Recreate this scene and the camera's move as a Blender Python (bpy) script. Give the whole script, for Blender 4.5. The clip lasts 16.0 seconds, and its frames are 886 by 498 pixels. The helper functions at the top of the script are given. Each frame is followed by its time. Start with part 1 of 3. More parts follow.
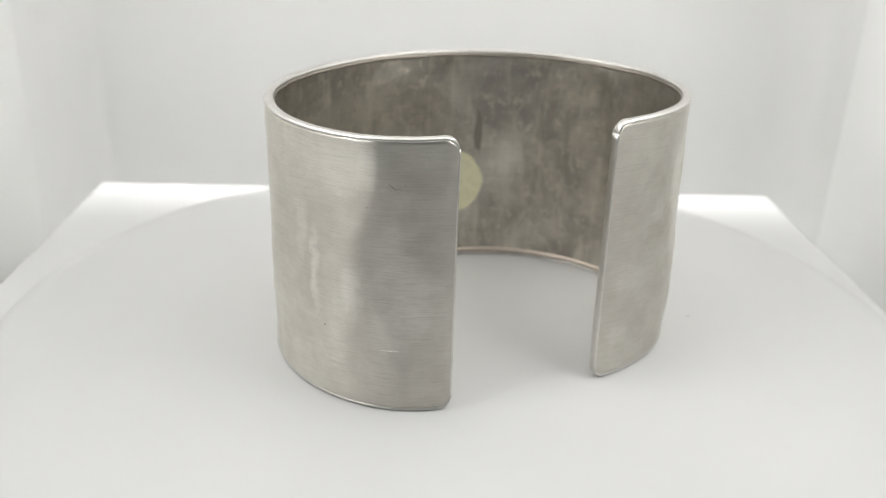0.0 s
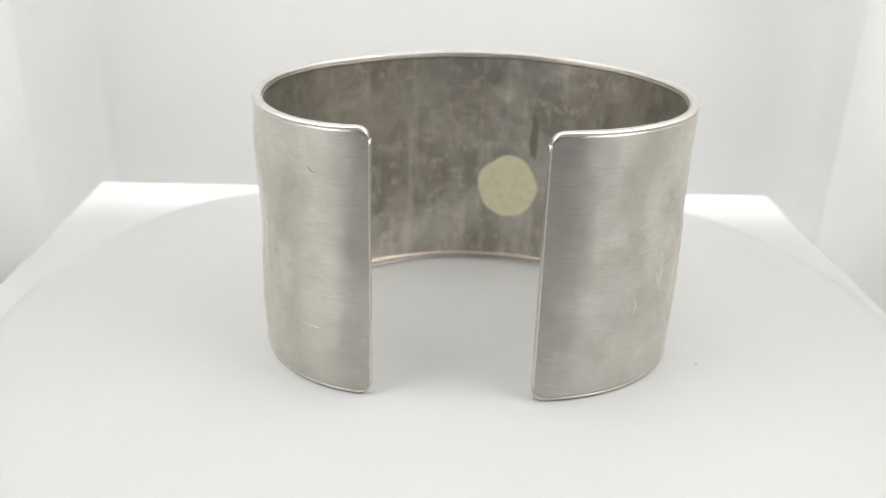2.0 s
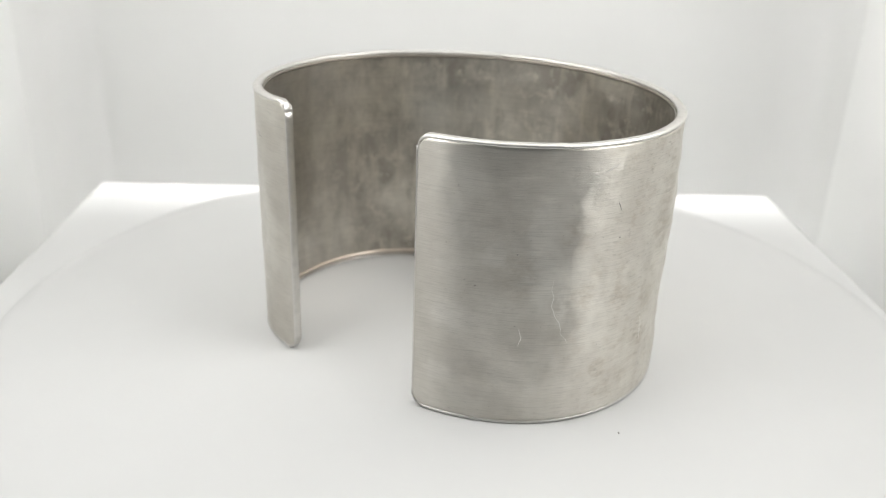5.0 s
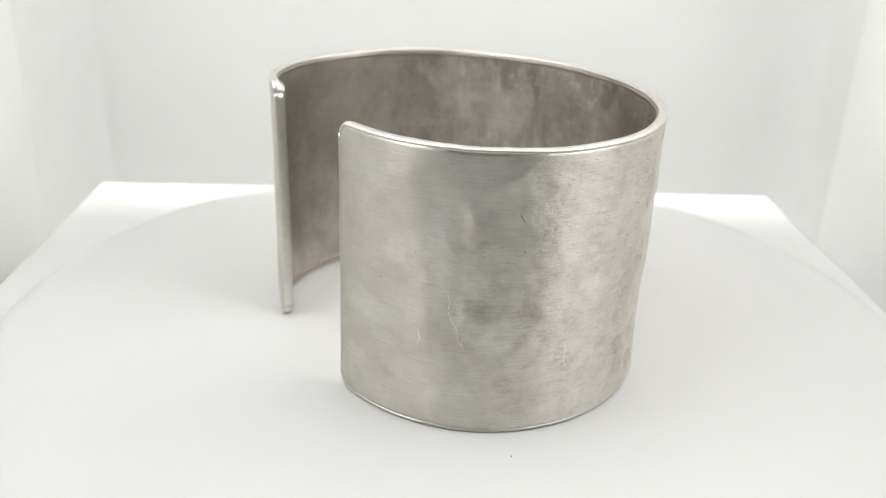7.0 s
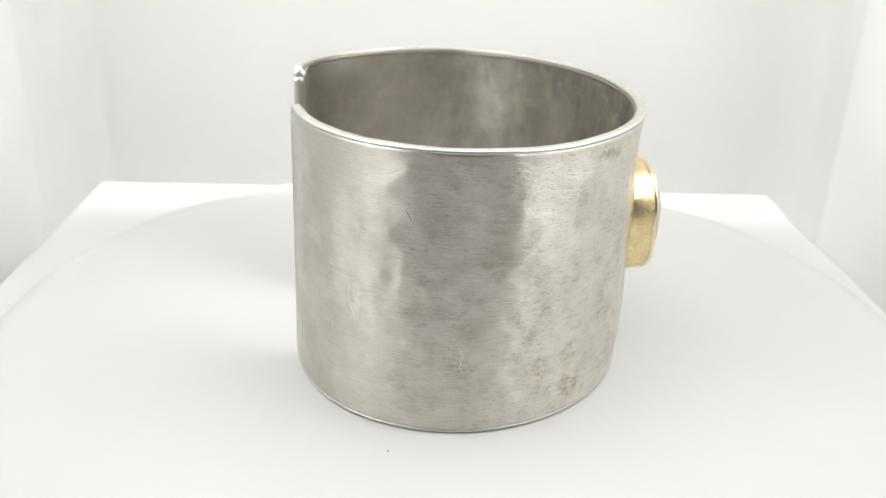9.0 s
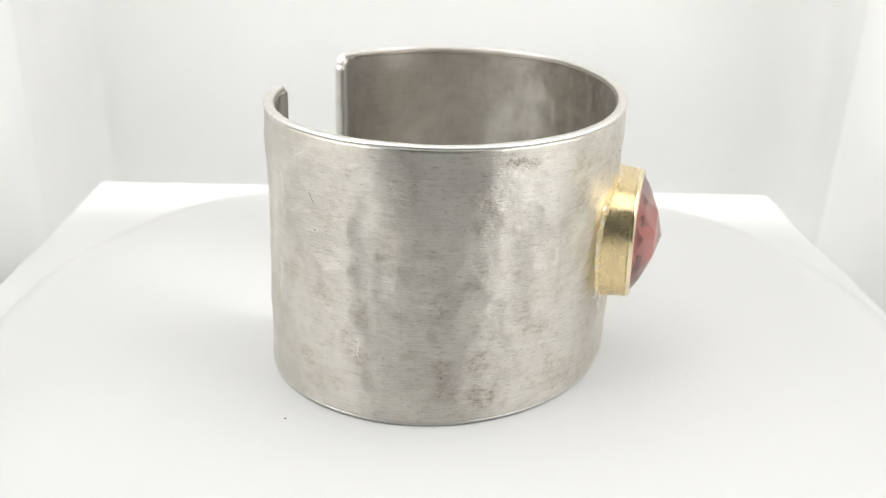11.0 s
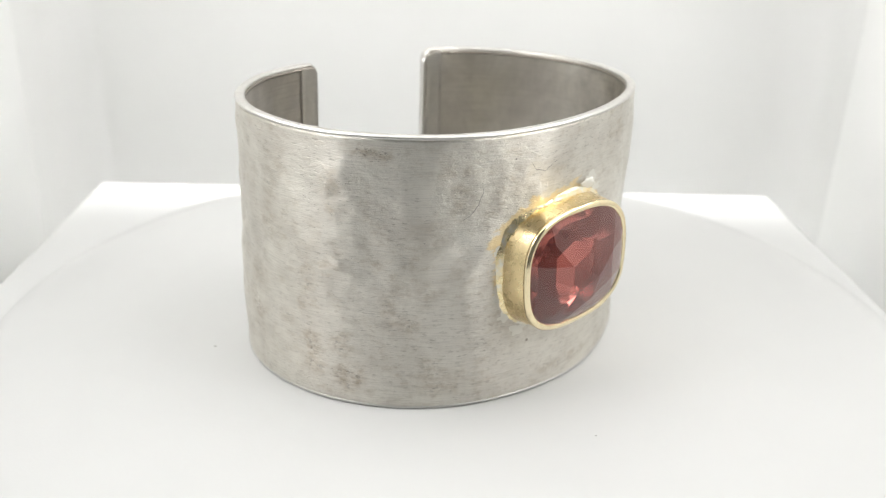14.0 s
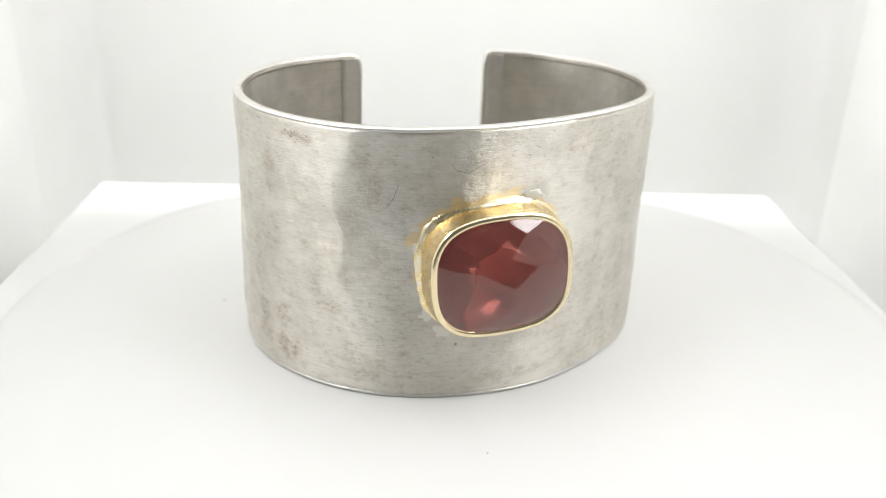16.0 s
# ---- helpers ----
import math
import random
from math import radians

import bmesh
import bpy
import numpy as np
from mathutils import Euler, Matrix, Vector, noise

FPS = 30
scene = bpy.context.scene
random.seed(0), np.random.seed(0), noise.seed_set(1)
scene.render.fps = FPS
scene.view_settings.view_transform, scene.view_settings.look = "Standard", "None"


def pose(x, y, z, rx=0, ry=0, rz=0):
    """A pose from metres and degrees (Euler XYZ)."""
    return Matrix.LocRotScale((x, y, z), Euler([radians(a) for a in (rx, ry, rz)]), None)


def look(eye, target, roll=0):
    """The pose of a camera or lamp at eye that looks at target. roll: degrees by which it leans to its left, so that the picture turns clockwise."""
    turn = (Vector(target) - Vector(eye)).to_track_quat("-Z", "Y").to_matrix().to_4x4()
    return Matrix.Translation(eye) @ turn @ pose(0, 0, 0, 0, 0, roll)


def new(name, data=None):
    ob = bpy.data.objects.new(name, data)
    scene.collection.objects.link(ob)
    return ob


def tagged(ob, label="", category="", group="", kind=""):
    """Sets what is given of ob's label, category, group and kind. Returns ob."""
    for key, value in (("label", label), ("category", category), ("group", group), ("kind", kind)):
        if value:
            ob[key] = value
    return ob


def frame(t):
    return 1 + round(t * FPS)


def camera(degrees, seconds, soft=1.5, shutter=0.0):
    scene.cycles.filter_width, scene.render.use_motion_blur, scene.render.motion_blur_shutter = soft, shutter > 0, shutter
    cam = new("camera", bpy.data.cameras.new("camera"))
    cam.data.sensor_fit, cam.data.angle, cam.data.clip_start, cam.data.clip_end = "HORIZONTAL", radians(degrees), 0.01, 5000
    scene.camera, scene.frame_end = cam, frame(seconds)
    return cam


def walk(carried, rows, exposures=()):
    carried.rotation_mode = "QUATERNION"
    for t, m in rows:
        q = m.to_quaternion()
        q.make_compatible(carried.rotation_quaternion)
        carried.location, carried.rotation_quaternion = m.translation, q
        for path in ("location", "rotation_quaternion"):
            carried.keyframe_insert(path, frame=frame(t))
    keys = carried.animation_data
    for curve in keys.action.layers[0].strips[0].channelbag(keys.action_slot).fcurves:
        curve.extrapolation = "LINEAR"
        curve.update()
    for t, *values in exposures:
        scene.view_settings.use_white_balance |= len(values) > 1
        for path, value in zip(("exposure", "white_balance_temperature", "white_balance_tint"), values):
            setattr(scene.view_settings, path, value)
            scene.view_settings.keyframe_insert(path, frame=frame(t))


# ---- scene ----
MM = 0.001

# ---- camera: stands still before the open front of the light box ----
cam = camera(53.09, 16.0, soft=1.15)
EYE = Vector((-6.78, -130.55, 68.35)) * MM
AHEAD = Vector((0.0300, 0.9170, -0.3980))
STAND = look(EYE, EYE + AHEAD, 1.83)
cam.data.dof.use_dof = True
cam.data.dof.focus_distance = 0.110
cam.data.dof.aperture_fstop = 27.0
walk(cam, [(0.0, STAND), (16.0, STAND)],
     exposures=[(0.0, -0.55), (0.6, -0.55), (1.0, -0.58), (1.5, -0.37), (2.0, -0.41), (2.5, -0.44), (3.5, -0.42), (4.0, -0.44), (6.5, -0.38), (7.0, -0.34), (7.5, -0.30), (8.0, -0.30), (9.0, -0.24), (12.0, -0.22), (12.5, -0.25), (13.0, -0.29), (14.0, -0.27), (14.5, -0.24), (16.0, -0.14)])

# ---- light: dim room outside, a lamp under the roof, unseen lamps added in the box ----
world = bpy.data.worlds.new("room_air")
scene.world = world
world.use_nodes = True
world.node_tree.nodes["Background"].inputs["Color"].default_value = (0.94, 0.98, 1.0, 1)
world.node_tree.nodes["Background"].inputs["Strength"].default_value = 0.165


def area_lamp(name, at, target, sx, sy, watts, colour=(1, 1, 1)):
    data = bpy.data.lights.new(name, "AREA")
    data.shape, data.size, data.size_y, data.energy, data.color = "RECTANGLE", sx, sy, watts, colour
    ob = new(name, data)
    ob.matrix_basis = look(Vector(at) * MM, Vector(target) * MM)
    return ob


area_lamp("lamp_roof", (0, -14, 200), (0, -13.9, 0), 0.19, 0.16, 0.115, (1.0, 0.985, 0.95))
# added side lamps, out of view, low enough to leave the walls' feet dim
area_lamp("fill_lamp_left", (-104, -5, 128), (108, 15, 70), 0.20, 0.05, 0.305)
area_lamp("fill_lamp_right", (104, -5, 128), (-108, 15, 70), 0.20, 0.05, 0.34)
# narrow beam added to make the bright strip along the board's far edge
back = area_lamp("added_beam_back", (0, 89, 200), (0, 89.1, 0), 0.20, 0.03, 0.072)
back.data.spread = radians(17)

# ---- materials ----


def material(name, colour, rough=0.5, metal=0.0):
    m = bpy.data.materials.new(name)
    m.use_nodes = True
    p = m.node_tree.nodes["Principled BSDF"]
    p.inputs["Base Color"].default_value = (*colour, 1)
    p.inputs["Roughness"].default_value = rough
    p.inputs["Metallic"].default_value = metal
    return m, p


class Net:
    """Short hand for wiring a material's nodes."""

    def __init__(self, m):
        self.tree = m.node_tree

    def node(self, kind, **values):
        n = self.tree.nodes.new(kind)
        for key, value in values.items():
            n.inputs[key.replace("_", " ")].default_value = value
        return n

    def link(self, a, b):
        self.tree.links.new(a, b)

    def coords(self, scale, uv=True):
        src = self.tree.nodes.new("ShaderNodeTexCoord")
        mp = self.tree.nodes.new("ShaderNodeMapping")
        mp.inputs["Scale"].default_value = scale
        self.link(src.outputs["UV" if uv else "Object"], mp.inputs["Vector"])
        return mp.outputs["Vector"]

    def noise(self, scale, detail=4, rough=0.55, uv=True, twist=0.0):
        n = self.node("ShaderNodeTexNoise", Scale=1.0, Detail=detail, Roughness=rough, Distortion=twist)
        self.link(self.coords(scale, uv), n.inputs["Vector"])
        return n.outputs["Fac"]

    def attribute(self, name):
        a = self.tree.nodes.new("ShaderNodeAttribute")
        a.attribute_name = name
        return a.outputs["Fac"]

    def ramp(self, fac, stops):
        r = self.tree.nodes.new("ShaderNodeValToRGB")
        el = r.color_ramp.elements
        while len(el) < len(stops):
            el.new(0.5)
        for e, (at, c) in zip(el, stops):
            e.position = at
            e.color = (c, c, c, 1) if isinstance(c, (int, float)) else (*c, 1)
        self.link(fac, r.inputs["Fac"])
        return r.outputs["Color"]

    def mix(self, fac, a, b, how="MIX"):
        n = self.tree.nodes.new("ShaderNodeMix")
        n.data_type, n.blend_type = "RGBA", how
        for value, slot in ((fac, n.inputs[0]), (a, n.inputs[6]), (b, n.inputs[7])):
            if isinstance(value, (int, float)):
                slot.default_value = value
            elif isinstance(value, tuple):
                slot.default_value = (*value, 1)
            else:
                self.link(value, slot)
        return n.outputs[2]

    def bump(self, height, strength, distance, onto=None):
        b = self.node("ShaderNodeBump", Strength=strength, Distance=distance)
        self.link(height, b.inputs["Height"])
        if onto is not None:
            self.link(onto, b.inputs["Normal"])
        return b.outputs["Normal"]


def white_plastic(name, colour, rough, spots):
    m, p = material(name, colour, rough)
    n = Net(m)
    tone = n.noise((spots, spots, spots), 4, 0.6, uv=False)
    darker = tuple(c * 0.965 for c in colour)
    n.link(n.mix(n.ramp(tone, [(0.35, 0.0), (0.7, 1.0)]), darker, colour), p.inputs["Base Color"])
    n.link(n.bump(n.noise((1800, 1800, 1800), 2, 0.5, uv=False), 0.08, 0.0001), p.inputs["Normal"])
    return m


M_WALL = white_plastic("white_reflective_lining", (0.835, 0.835, 0.82), 0.6, 18)
# whiter than the lining: the stronger light on the sides is put into this colour
M_WALL_LIT = white_plastic("white_lining_lit_side", (0.95, 0.95, 0.935), 0.6, 18)
M_DISC = white_plastic("matt_white_turntable", (0.635, 0.635, 0.625), 0.55, 25)
M_BOARD = white_plastic("glossy_white_board", (0.715, 0.715, 0.705), 0.4, 25)


def silver_outer():
    m, p = material("brushed_hammered_silver", (0.8, 0.78, 0.74), 0.36, 1.0)
    n = Net(m)
    # brushing runs round the cuff: fine lines, long in u and thin in v
    brush = n.mix(0.5, n.noise((170, 7400, 1), 2, 0.5), n.noise((420, 13500, 1), 1, 0.5))
    brush_long = n.noise((45, 2100, 1), 5, 0.65)
    pits = n.noise((520, 900, 1), 6, 0.72)
    grit = n.noise((1250, 1900, 1), 4, 0.66)
    stain = n.noise((120, 110, 1), 6, 0.66)
    fleck = n.noise((1500, 2600, 1), 3, 0.6)
    cloud = n.noise((75, 62, 1), 5, 0.6, twist=0.35)
    wear, pale, gilt = n.attribute("wear"), n.attribute("pale"), n.attribute("gilt")
    base = n.mix(n.ramp(stain, [(0.40, 0.0), (0.68, 1.0)]), (0.795, 0.765, 0.70), (0.675, 0.64, 0.575))
    where = n.tree.nodes.new("ShaderNodeSeparateXYZ")
    n.link(n.coords((6.0, 26.0, 1)), where.inputs["Vector"])
    handled = n.ramp(where.outputs["X"], [(0.0, 0.04), (0.10, 0.10), (0.19, 0.8), (0.62, 1.0), (0.70, 0.4), (0.80, 0.06)])
    base = n.mix(n.ramp(cloud, [(0.42, 0.0), (0.64, 0.5)]), base, (0.58, 0.545, 0.495))
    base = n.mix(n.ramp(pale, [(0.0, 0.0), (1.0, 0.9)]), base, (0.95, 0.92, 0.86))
    # tarnish gathers in the pits, thickest in the old stains
    holes = n.mix(1.0, n.ramp(pits, [(0.50, 0.0), (0.66, 0.8)]), handled, "MULTIPLY")
    holes = n.mix(1.0, holes, n.ramp(stain, [(0.42, 0.15), (0.62, 0.9)]), "MULTIPLY")
    old = n.mix(1.0, n.ramp(wear, [(0.0, 0.0), (0.95, 0.9)]), n.ramp(pits, [(0.42, 0.12), (0.60, 1.0)]), "MULTIPLY")
    tarnish = n.mix(1.0, holes, old, "LIGHTEN")
    base = n.mix(tarnish, base, (0.47, 0.40, 0.315))
    crumbs = n.mix(1.0, n.ramp(grit, [(0.54, 0.0), (0.64, 1.0)]), n.ramp(wear, [(0.35, 0.0), (0.8, 0.7)]), "MULTIPLY")
    base = n.mix(crumbs, base, (0.24, 0.215, 0.185))
    base = n.mix(n.ramp(fleck, [(0.69, 0.0), (0.76, 0.75)]), base, (0.2, 0.18, 0.16))
    dashes = n.mix(1.0, n.ramp(n.noise((850, 2700, 1), 3, 0.6), [(0.57, 0.0), (0.68, 0.6)]), handled, "MULTIPLY")
    dashes = n.mix(1.0, dashes, n.ramp(cloud, [(0.38, 0.15), (0.56, 1.0)]), "MULTIPLY")
    base = n.mix(dashes, base, (0.36, 0.325, 0.28))
    base = n.mix(n.ramp(brush_long, [(0.52, 0.0), (0.76, 0.16)]), base, (0.44, 0.42, 0.39))
    base = n.mix(n.ramp(brush, [(0.50, 0.0), (0.63, 0.30)]), base, (0.42, 0.395, 0.36))
    gold = n.ramp(n.mix(1.0, gilt, n.ramp(pits, [(0.30, 0.3), (0.60, 1.0)]), "MULTIPLY"), [(0.20, 0.0), (0.30, 0.75), (0.6, 0.9)])
    base = n.mix(gold, base, (0.82, 0.66, 0.37))
    # the base colour is multiplied darker towards the two ends, most at the first
    muted = n.ramp(where.outputs["X"], [(0.0, 0.75), (0.07, 0.78), (0.125, 0.98), (0.82, 1.0), (0.88, 0.88), (0.96, 0.86)])
    base = n.mix(1.0, base, muted, "MULTIPLY")
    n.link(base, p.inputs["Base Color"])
    rough = n.mix(0.5, n.ramp(stain, [(0.3, 0.31), (0.75, 0.44)]), n.ramp(brush, [(0.36, 0.28), (0.62, 0.44)]))
    rough = n.mix(n.ramp(handled, [(0.0, 0.0), (1.0, 0.4)]), rough, (0.56, 0.56, 0.56))
    n.link(n.mix(n.ramp(tarnish, [(0.0, 0.0), (1.0, 0.5)]), rough, (0.5, 0.5, 0.5)), p.inputs["Roughness"])
    nor = n.bump(pits, 0.20, 0.00012)
    crackle = n.mix(1.0, n.noise((900, 1500, 1), 5, 0.66), handled, "MULTIPLY")
    nor = n.bump(crackle, 0.6, 0.00016, nor)
    nor = n.bump(n.ramp(dashes, [(0.0, 1.0), (1.0, 0.0)]), 0.5, 0.00008, nor)
    cells = n.tree.nodes.new("ShaderNodeTexVoronoi")
    cells.feature = "SMOOTH_F1"
    cells.inputs["Scale"].default_value, cells.inputs["Smoothness"].default_value = 1.0, 0.6
    n.link(n.coords((400, 470, 1)), cells.inputs["Vector"])
    dimples = n.mix(1.0, n.mix(1.0, cells.outputs["Distance"], handled, "MULTIPLY"), n.ramp(cloud, [(0.35, 0.25), (0.55, 1.0)]), "MULTIPLY")
    nor = n.bump(dimples, 0.45, 0.00026, nor)
    nor = n.bump(brush_long, 0.18, 0.00006, nor)
    nor = n.bump(brush, 0.75, 0.00005, nor)
    n.link(nor, p.inputs["Normal"])
    grain = n.tree.nodes.new("ShaderNodeTangent")
    grain.direction_type, grain.uv_map = "UV_MAP", "UVMap"
    n.link(grain.outputs["Tangent"], p.inputs["Tangent"])
    p.inputs["Anisotropic"].default_value = 0.86
    p.inputs["Anisotropic Rotation"].default_value = 0.25
    return m


def silver_inner():
    m, p = material("oxidised_silver_lining", (0.5, 0.48, 0.45), 0.42, 1.0)
    n = Net(m)
    cloud = n.noise((105, 85, 1), 6, 0.62, twist=0.4)
    streak = n.noise((330, 130, 1), 5, 0.62)
    blotch = n.noise((420, 380, 1), 5, 0.66)
    dents = n.noise((230, 230, 1), 4, 0.6)
    where = n.tree.nodes.new("ShaderNodeSeparateXYZ")
    n.link(n.coords((6.0, 26.0, 1)), where.inputs["Vector"])
    # browned most behind the stone and beside it, cleaner towards the ends
    aged = n.ramp(where.outputs["X"], [(0.0, 0.10), (0.13, 0.25), (0.28, 0.9), (0.66, 1.0), (0.80, 0.35), (0.95, 0.15)])
    clean = n.mix(n.ramp(cloud, [(0.36, 0.0), (0.68, 1.0)]), (0.73, 0.70, 0.65), (0.53, 0.50, 0.465))
    brown = n.mix(n.ramp(cloud, [(0.36, 0.0), (0.62, 1.0)]), (0.60, 0.57, 0.505), (0.34, 0.315, 0.275))
    base = n.mix(aged, clean, brown)
    dark = n.mix(1.0, n.ramp(streak, [(0.54, 0.0), (0.74, 0.6)]), aged, "MULTIPLY")
    base = n.mix(dark, base, (0.26, 0.235, 0.20))
    light = n.mix(1.0, n.ramp(blotch, [(0.52, 0.0), (0.66, 0.7)]), aged, "MULTIPLY")
    base = n.mix(light, base, (0.68, 0.64, 0.56))
    pale = n.mix(1.0, n.ramp(n.noise((380, 75, 1), 5, 0.6), [(0.52, 0.0), (0.68, 0.55)]), aged, "MULTIPLY")
    base = n.mix(pale, base, (0.74, 0.70, 0.61))
    lines = n.noise((110, 3600, 1), 3, 0.55)
    base = n.mix(n.ramp(lines, [(0.50, 0.0), (0.68, 0.28)]), base, (0.33, 0.305, 0.27))
    n.link(base, p.inputs["Base Color"])
    n.link(n.ramp(cloud, [(0.3, 0.30), (0.7, 0.5)]), p.inputs["Roughness"])
    nor = n.bump(dents, 0.35, 0.0005)
    n.link(n.bump(n.noise((220, 4200, 1), 4, 0.6), 0.25, 0.00004, nor), p.inputs["Normal"])
    return m


def polished(name, colour, rough, grain):
    m, p = material(name, colour, rough, 1.0)
    n = Net(m)
    tone = n.noise((900, 900, 900), 4, 0.6, uv=False)
    n.link(n.mix(n.ramp(tone, [(0.4, 0.0), (0.75, 1.0)]), colour, tuple(c * 0.9 for c in colour)), p.inputs["Base Color"])
    n.link(n.ramp(tone, [(0.3, rough * 0.85), (0.75, rough * 1.25)]), p.inputs["Roughness"])
    nor = n.bump(n.noise((420, 420, 420), 3, 0.5, uv=False), 0.2, grain)
    n.link(n.bump(n.noise((2600, 2600, 9000), 3, 0.6, uv=False), 0.10, 0.00003, nor), p.inputs["Normal"])
    return m


M_OUTER = silver_outer()
M_INNER = silver_inner()
M_RIM = polished("polished_silver_rim", (0.72, 0.70, 0.665), 0.36, 0.00004)
M_WIRE = polished("browned_silver_wire", (0.60, 0.53, 0.46), 0.34, 0.0001)
M_STRIP = polished("dull_silver_strip", (0.70, 0.68, 0.65), 0.36, 0.0003)
M_GOLD = polished("satin_yellow_gold", (0.81, 0.65, 0.37), 0.27, 0.00005)
M_GOLD_BRIGHT = polished("bright_yellow_gold", (0.93, 0.80, 0.53), 0.15, 0.00008)
M_BRASSY = polished("pale_gold_disc_backing", (0.90, 0.88, 0.65), 0.5, 0.00005)
M_MARK, _ = material("scratched_groove", (0.30, 0.28, 0.26), 0.5, 0.8)
M_PALE, _ = material("fresh_bright_scratch", (0.90, 0.88, 0.84), 0.35, 1.0)
M_TARNISH, _ = material("brown_tarnish", (0.37, 0.33, 0.28), 0.55, 0.8)
M_SMEAR, _ = material("grey_brown_tarnish", (0.30, 0.27, 0.235), 0.42, 1.0)
M_SOLDER, _ = material("pale_silver_solder", (0.78, 0.76, 0.70), 0.55, 0.4)


def garnet():
    m, p = material("dark_red_garnet", (0.62, 0.055, 0.045), 0.02)
    p.inputs["Transmission Weight"].default_value = 0.84
    p.inputs["IOR"].default_value = 1.74
    n = Net(m)
    veil = n.noise((300, 300, 300), 3, 0.6, uv=False)
    n.link(n.mix(n.ramp(veil, [(0.3, 0.0), (0.75, 1.0)]), (0.66, 0.20, 0.16), (0.50, 0.135, 0.11)), p.inputs["Base Color"])
    n.link(n.ramp(veil, [(0.4, 0.01), (0.8, 0.07)]), p.inputs["Roughness"])
    return m


def seam_gold():
    m, p = material("patchy_gold_solder", (0.85, 0.7, 0.4), 0.28, 1.0)
    n = Net(m)
    patch = n.noise((420, 420, 420), 5, 0.65, uv=False)
    n.link(n.mix(n.ramp(patch, [(0.50, 0.0), (0.66, 1.0)]), (0.86, 0.72, 0.43), (0.82, 0.79, 0.70)), p.inputs["Base Color"])
    n.link(n.ramp(patch, [(0.3, 0.18), (0.7, 0.40)]), p.inputs["Roughness"])
    n.link(n.bump(n.noise((700, 700, 700), 4, 0.6, uv=False), 0.5, 0.0003), p.inputs["Normal"])
    return m


M_SEAM = seam_gold()
M_GEM = garnet()

# ---- mesh helpers ----


def part(name, bm, mat, parent=None, label="", smooth=True):
    """Links a bmesh as one mesh object, under a thing or under a part."""
    me = bpy.data.meshes.new(name)
    bmesh.ops.recalc_face_normals(bm, faces=bm.faces)
    bm.to_mesh(me)
    bm.free()
    for mm in (mat if isinstance(mat, (list, tuple)) else (mat,)):
        me.materials.append(mm)
    for f in me.polygons:
        f.use_smooth = smooth
    ob = new(name, me)
    ob.parent = parent
    if label:
        ob["label"] = label
    return ob


def add_box(bm, x0, x1, y0, y1, z0, z1, bevel=0.0):
    """A box in millimetres, with rounded edges."""
    made = bmesh.ops.create_cube(bm, size=1)
    for v in made["verts"]:
        v.co = Vector(((x0 + x1) / 2 + v.co.x * (x1 - x0), (y0 + y1) / 2 + v.co.y * (y1 - y0), (z0 + z1) / 2 + v.co.z * (z1 - z0))) * MM
    if bevel:
        edges = list({e for v in made["verts"] for e in v.link_edges})
        bmesh.ops.bevel(bm, geom=edges, offset=bevel * MM, segments=3, affect="EDGES", profile=0.5)


# ---- the light box ----
BOARD_Z = -5.0          # top of the board, below the turntable's top
FLOOR_Z = -42.0
HALF, BACK, FRONT, ROOF = 108.0, 122.0, -118.0, 205.0


def wall(name, span, label):
    bm = bmesh.new()
    add_box(bm, *span)
    return tagged(part(name, bm, M_WALL, smooth=False), label, "wall", kind="structure")


wall("ceiling", (-HALF - 3, HALF + 3, FRONT, BACK + 3, ROOF, ROOF + 3), "white roof of a photo light box")
wall("floor", (-HALF - 3, HALF + 3, FRONT - 300, BACK + 3, FLOOR_Z - 3, FLOOR_Z), "white floor lining under the display board")


def lining():
    """The sides and back of the box: one bent sheet with rounded corners, 3 mm thick."""
    r, line = 13.0, []
    for y in (FRONT, -60.0, 0.0, 60.0, BACK - r - 1.0):
        line.append((-HALF, y, -1.0, 0.0))
    for k in range(15):
        a = math.pi / 2 * k / 14
        line.append((-HALF + r - r * math.cos(a), BACK - r + r * math.sin(a), -math.cos(a), math.sin(a)))
    for x in (-HALF + r + 1.0, -50.0, 0.0):
        line.append((x, BACK, 0.0, 1.0))
    line += [(-x, y, -nx, ny) for x, y, nx, ny in reversed(line[:-1])]
    bm = bmesh.new()
    rows = []
    for x, y, nx, ny in line:
        row = []
        for k in range(9):
            z = FLOOR_Z + (ROOF - FLOOR_Z) * k / 8
            row.append((bm.verts.new(Vector((x, y, z)) * MM), bm.verts.new(Vector((x + nx * 3, y + ny * 3, z)) * MM)))
        rows.append(row)
    for a, b in zip(rows, rows[1:]):
        for k in range(8):
            for side in (0, 1):
                bm.faces.new((a[k][side], b[k][side], b[k + 1][side], a[k + 1][side]))
    for row in (rows[0], rows[-1]):
        for k in range(8):
            bm.faces.new((row[k][0], row[k + 1][0], row[k + 1][1], row[k][1]))
    return tagged(part("wall_lining", bm, M_WALL), "white matt lining round the sides and back of a light box", "wall", kind="structure")


lining()


def lit_side_sheet(name, side, y1):
    """A sheet added over the lining, whiter to paint in the sides' brighter light; far edge rounded."""
    bm = bmesh.new()
    x = side * HALF
    add_box(bm, min(x, x - side * 2.2), max(x, x - side * 2.2), FRONT + 1, y1, FLOOR_Z + 1, ROOF - 1, 1.0)
    return tagged(part(name, bm, M_WALL_LIT), "added side wall sheet, whiter to carry the brighter light there", "wall", kind="structure")


lit_side_sheet("wall_lit_left", -1, 91.5)
lit_side_sheet("wall_lit_right", 1, 97.5)


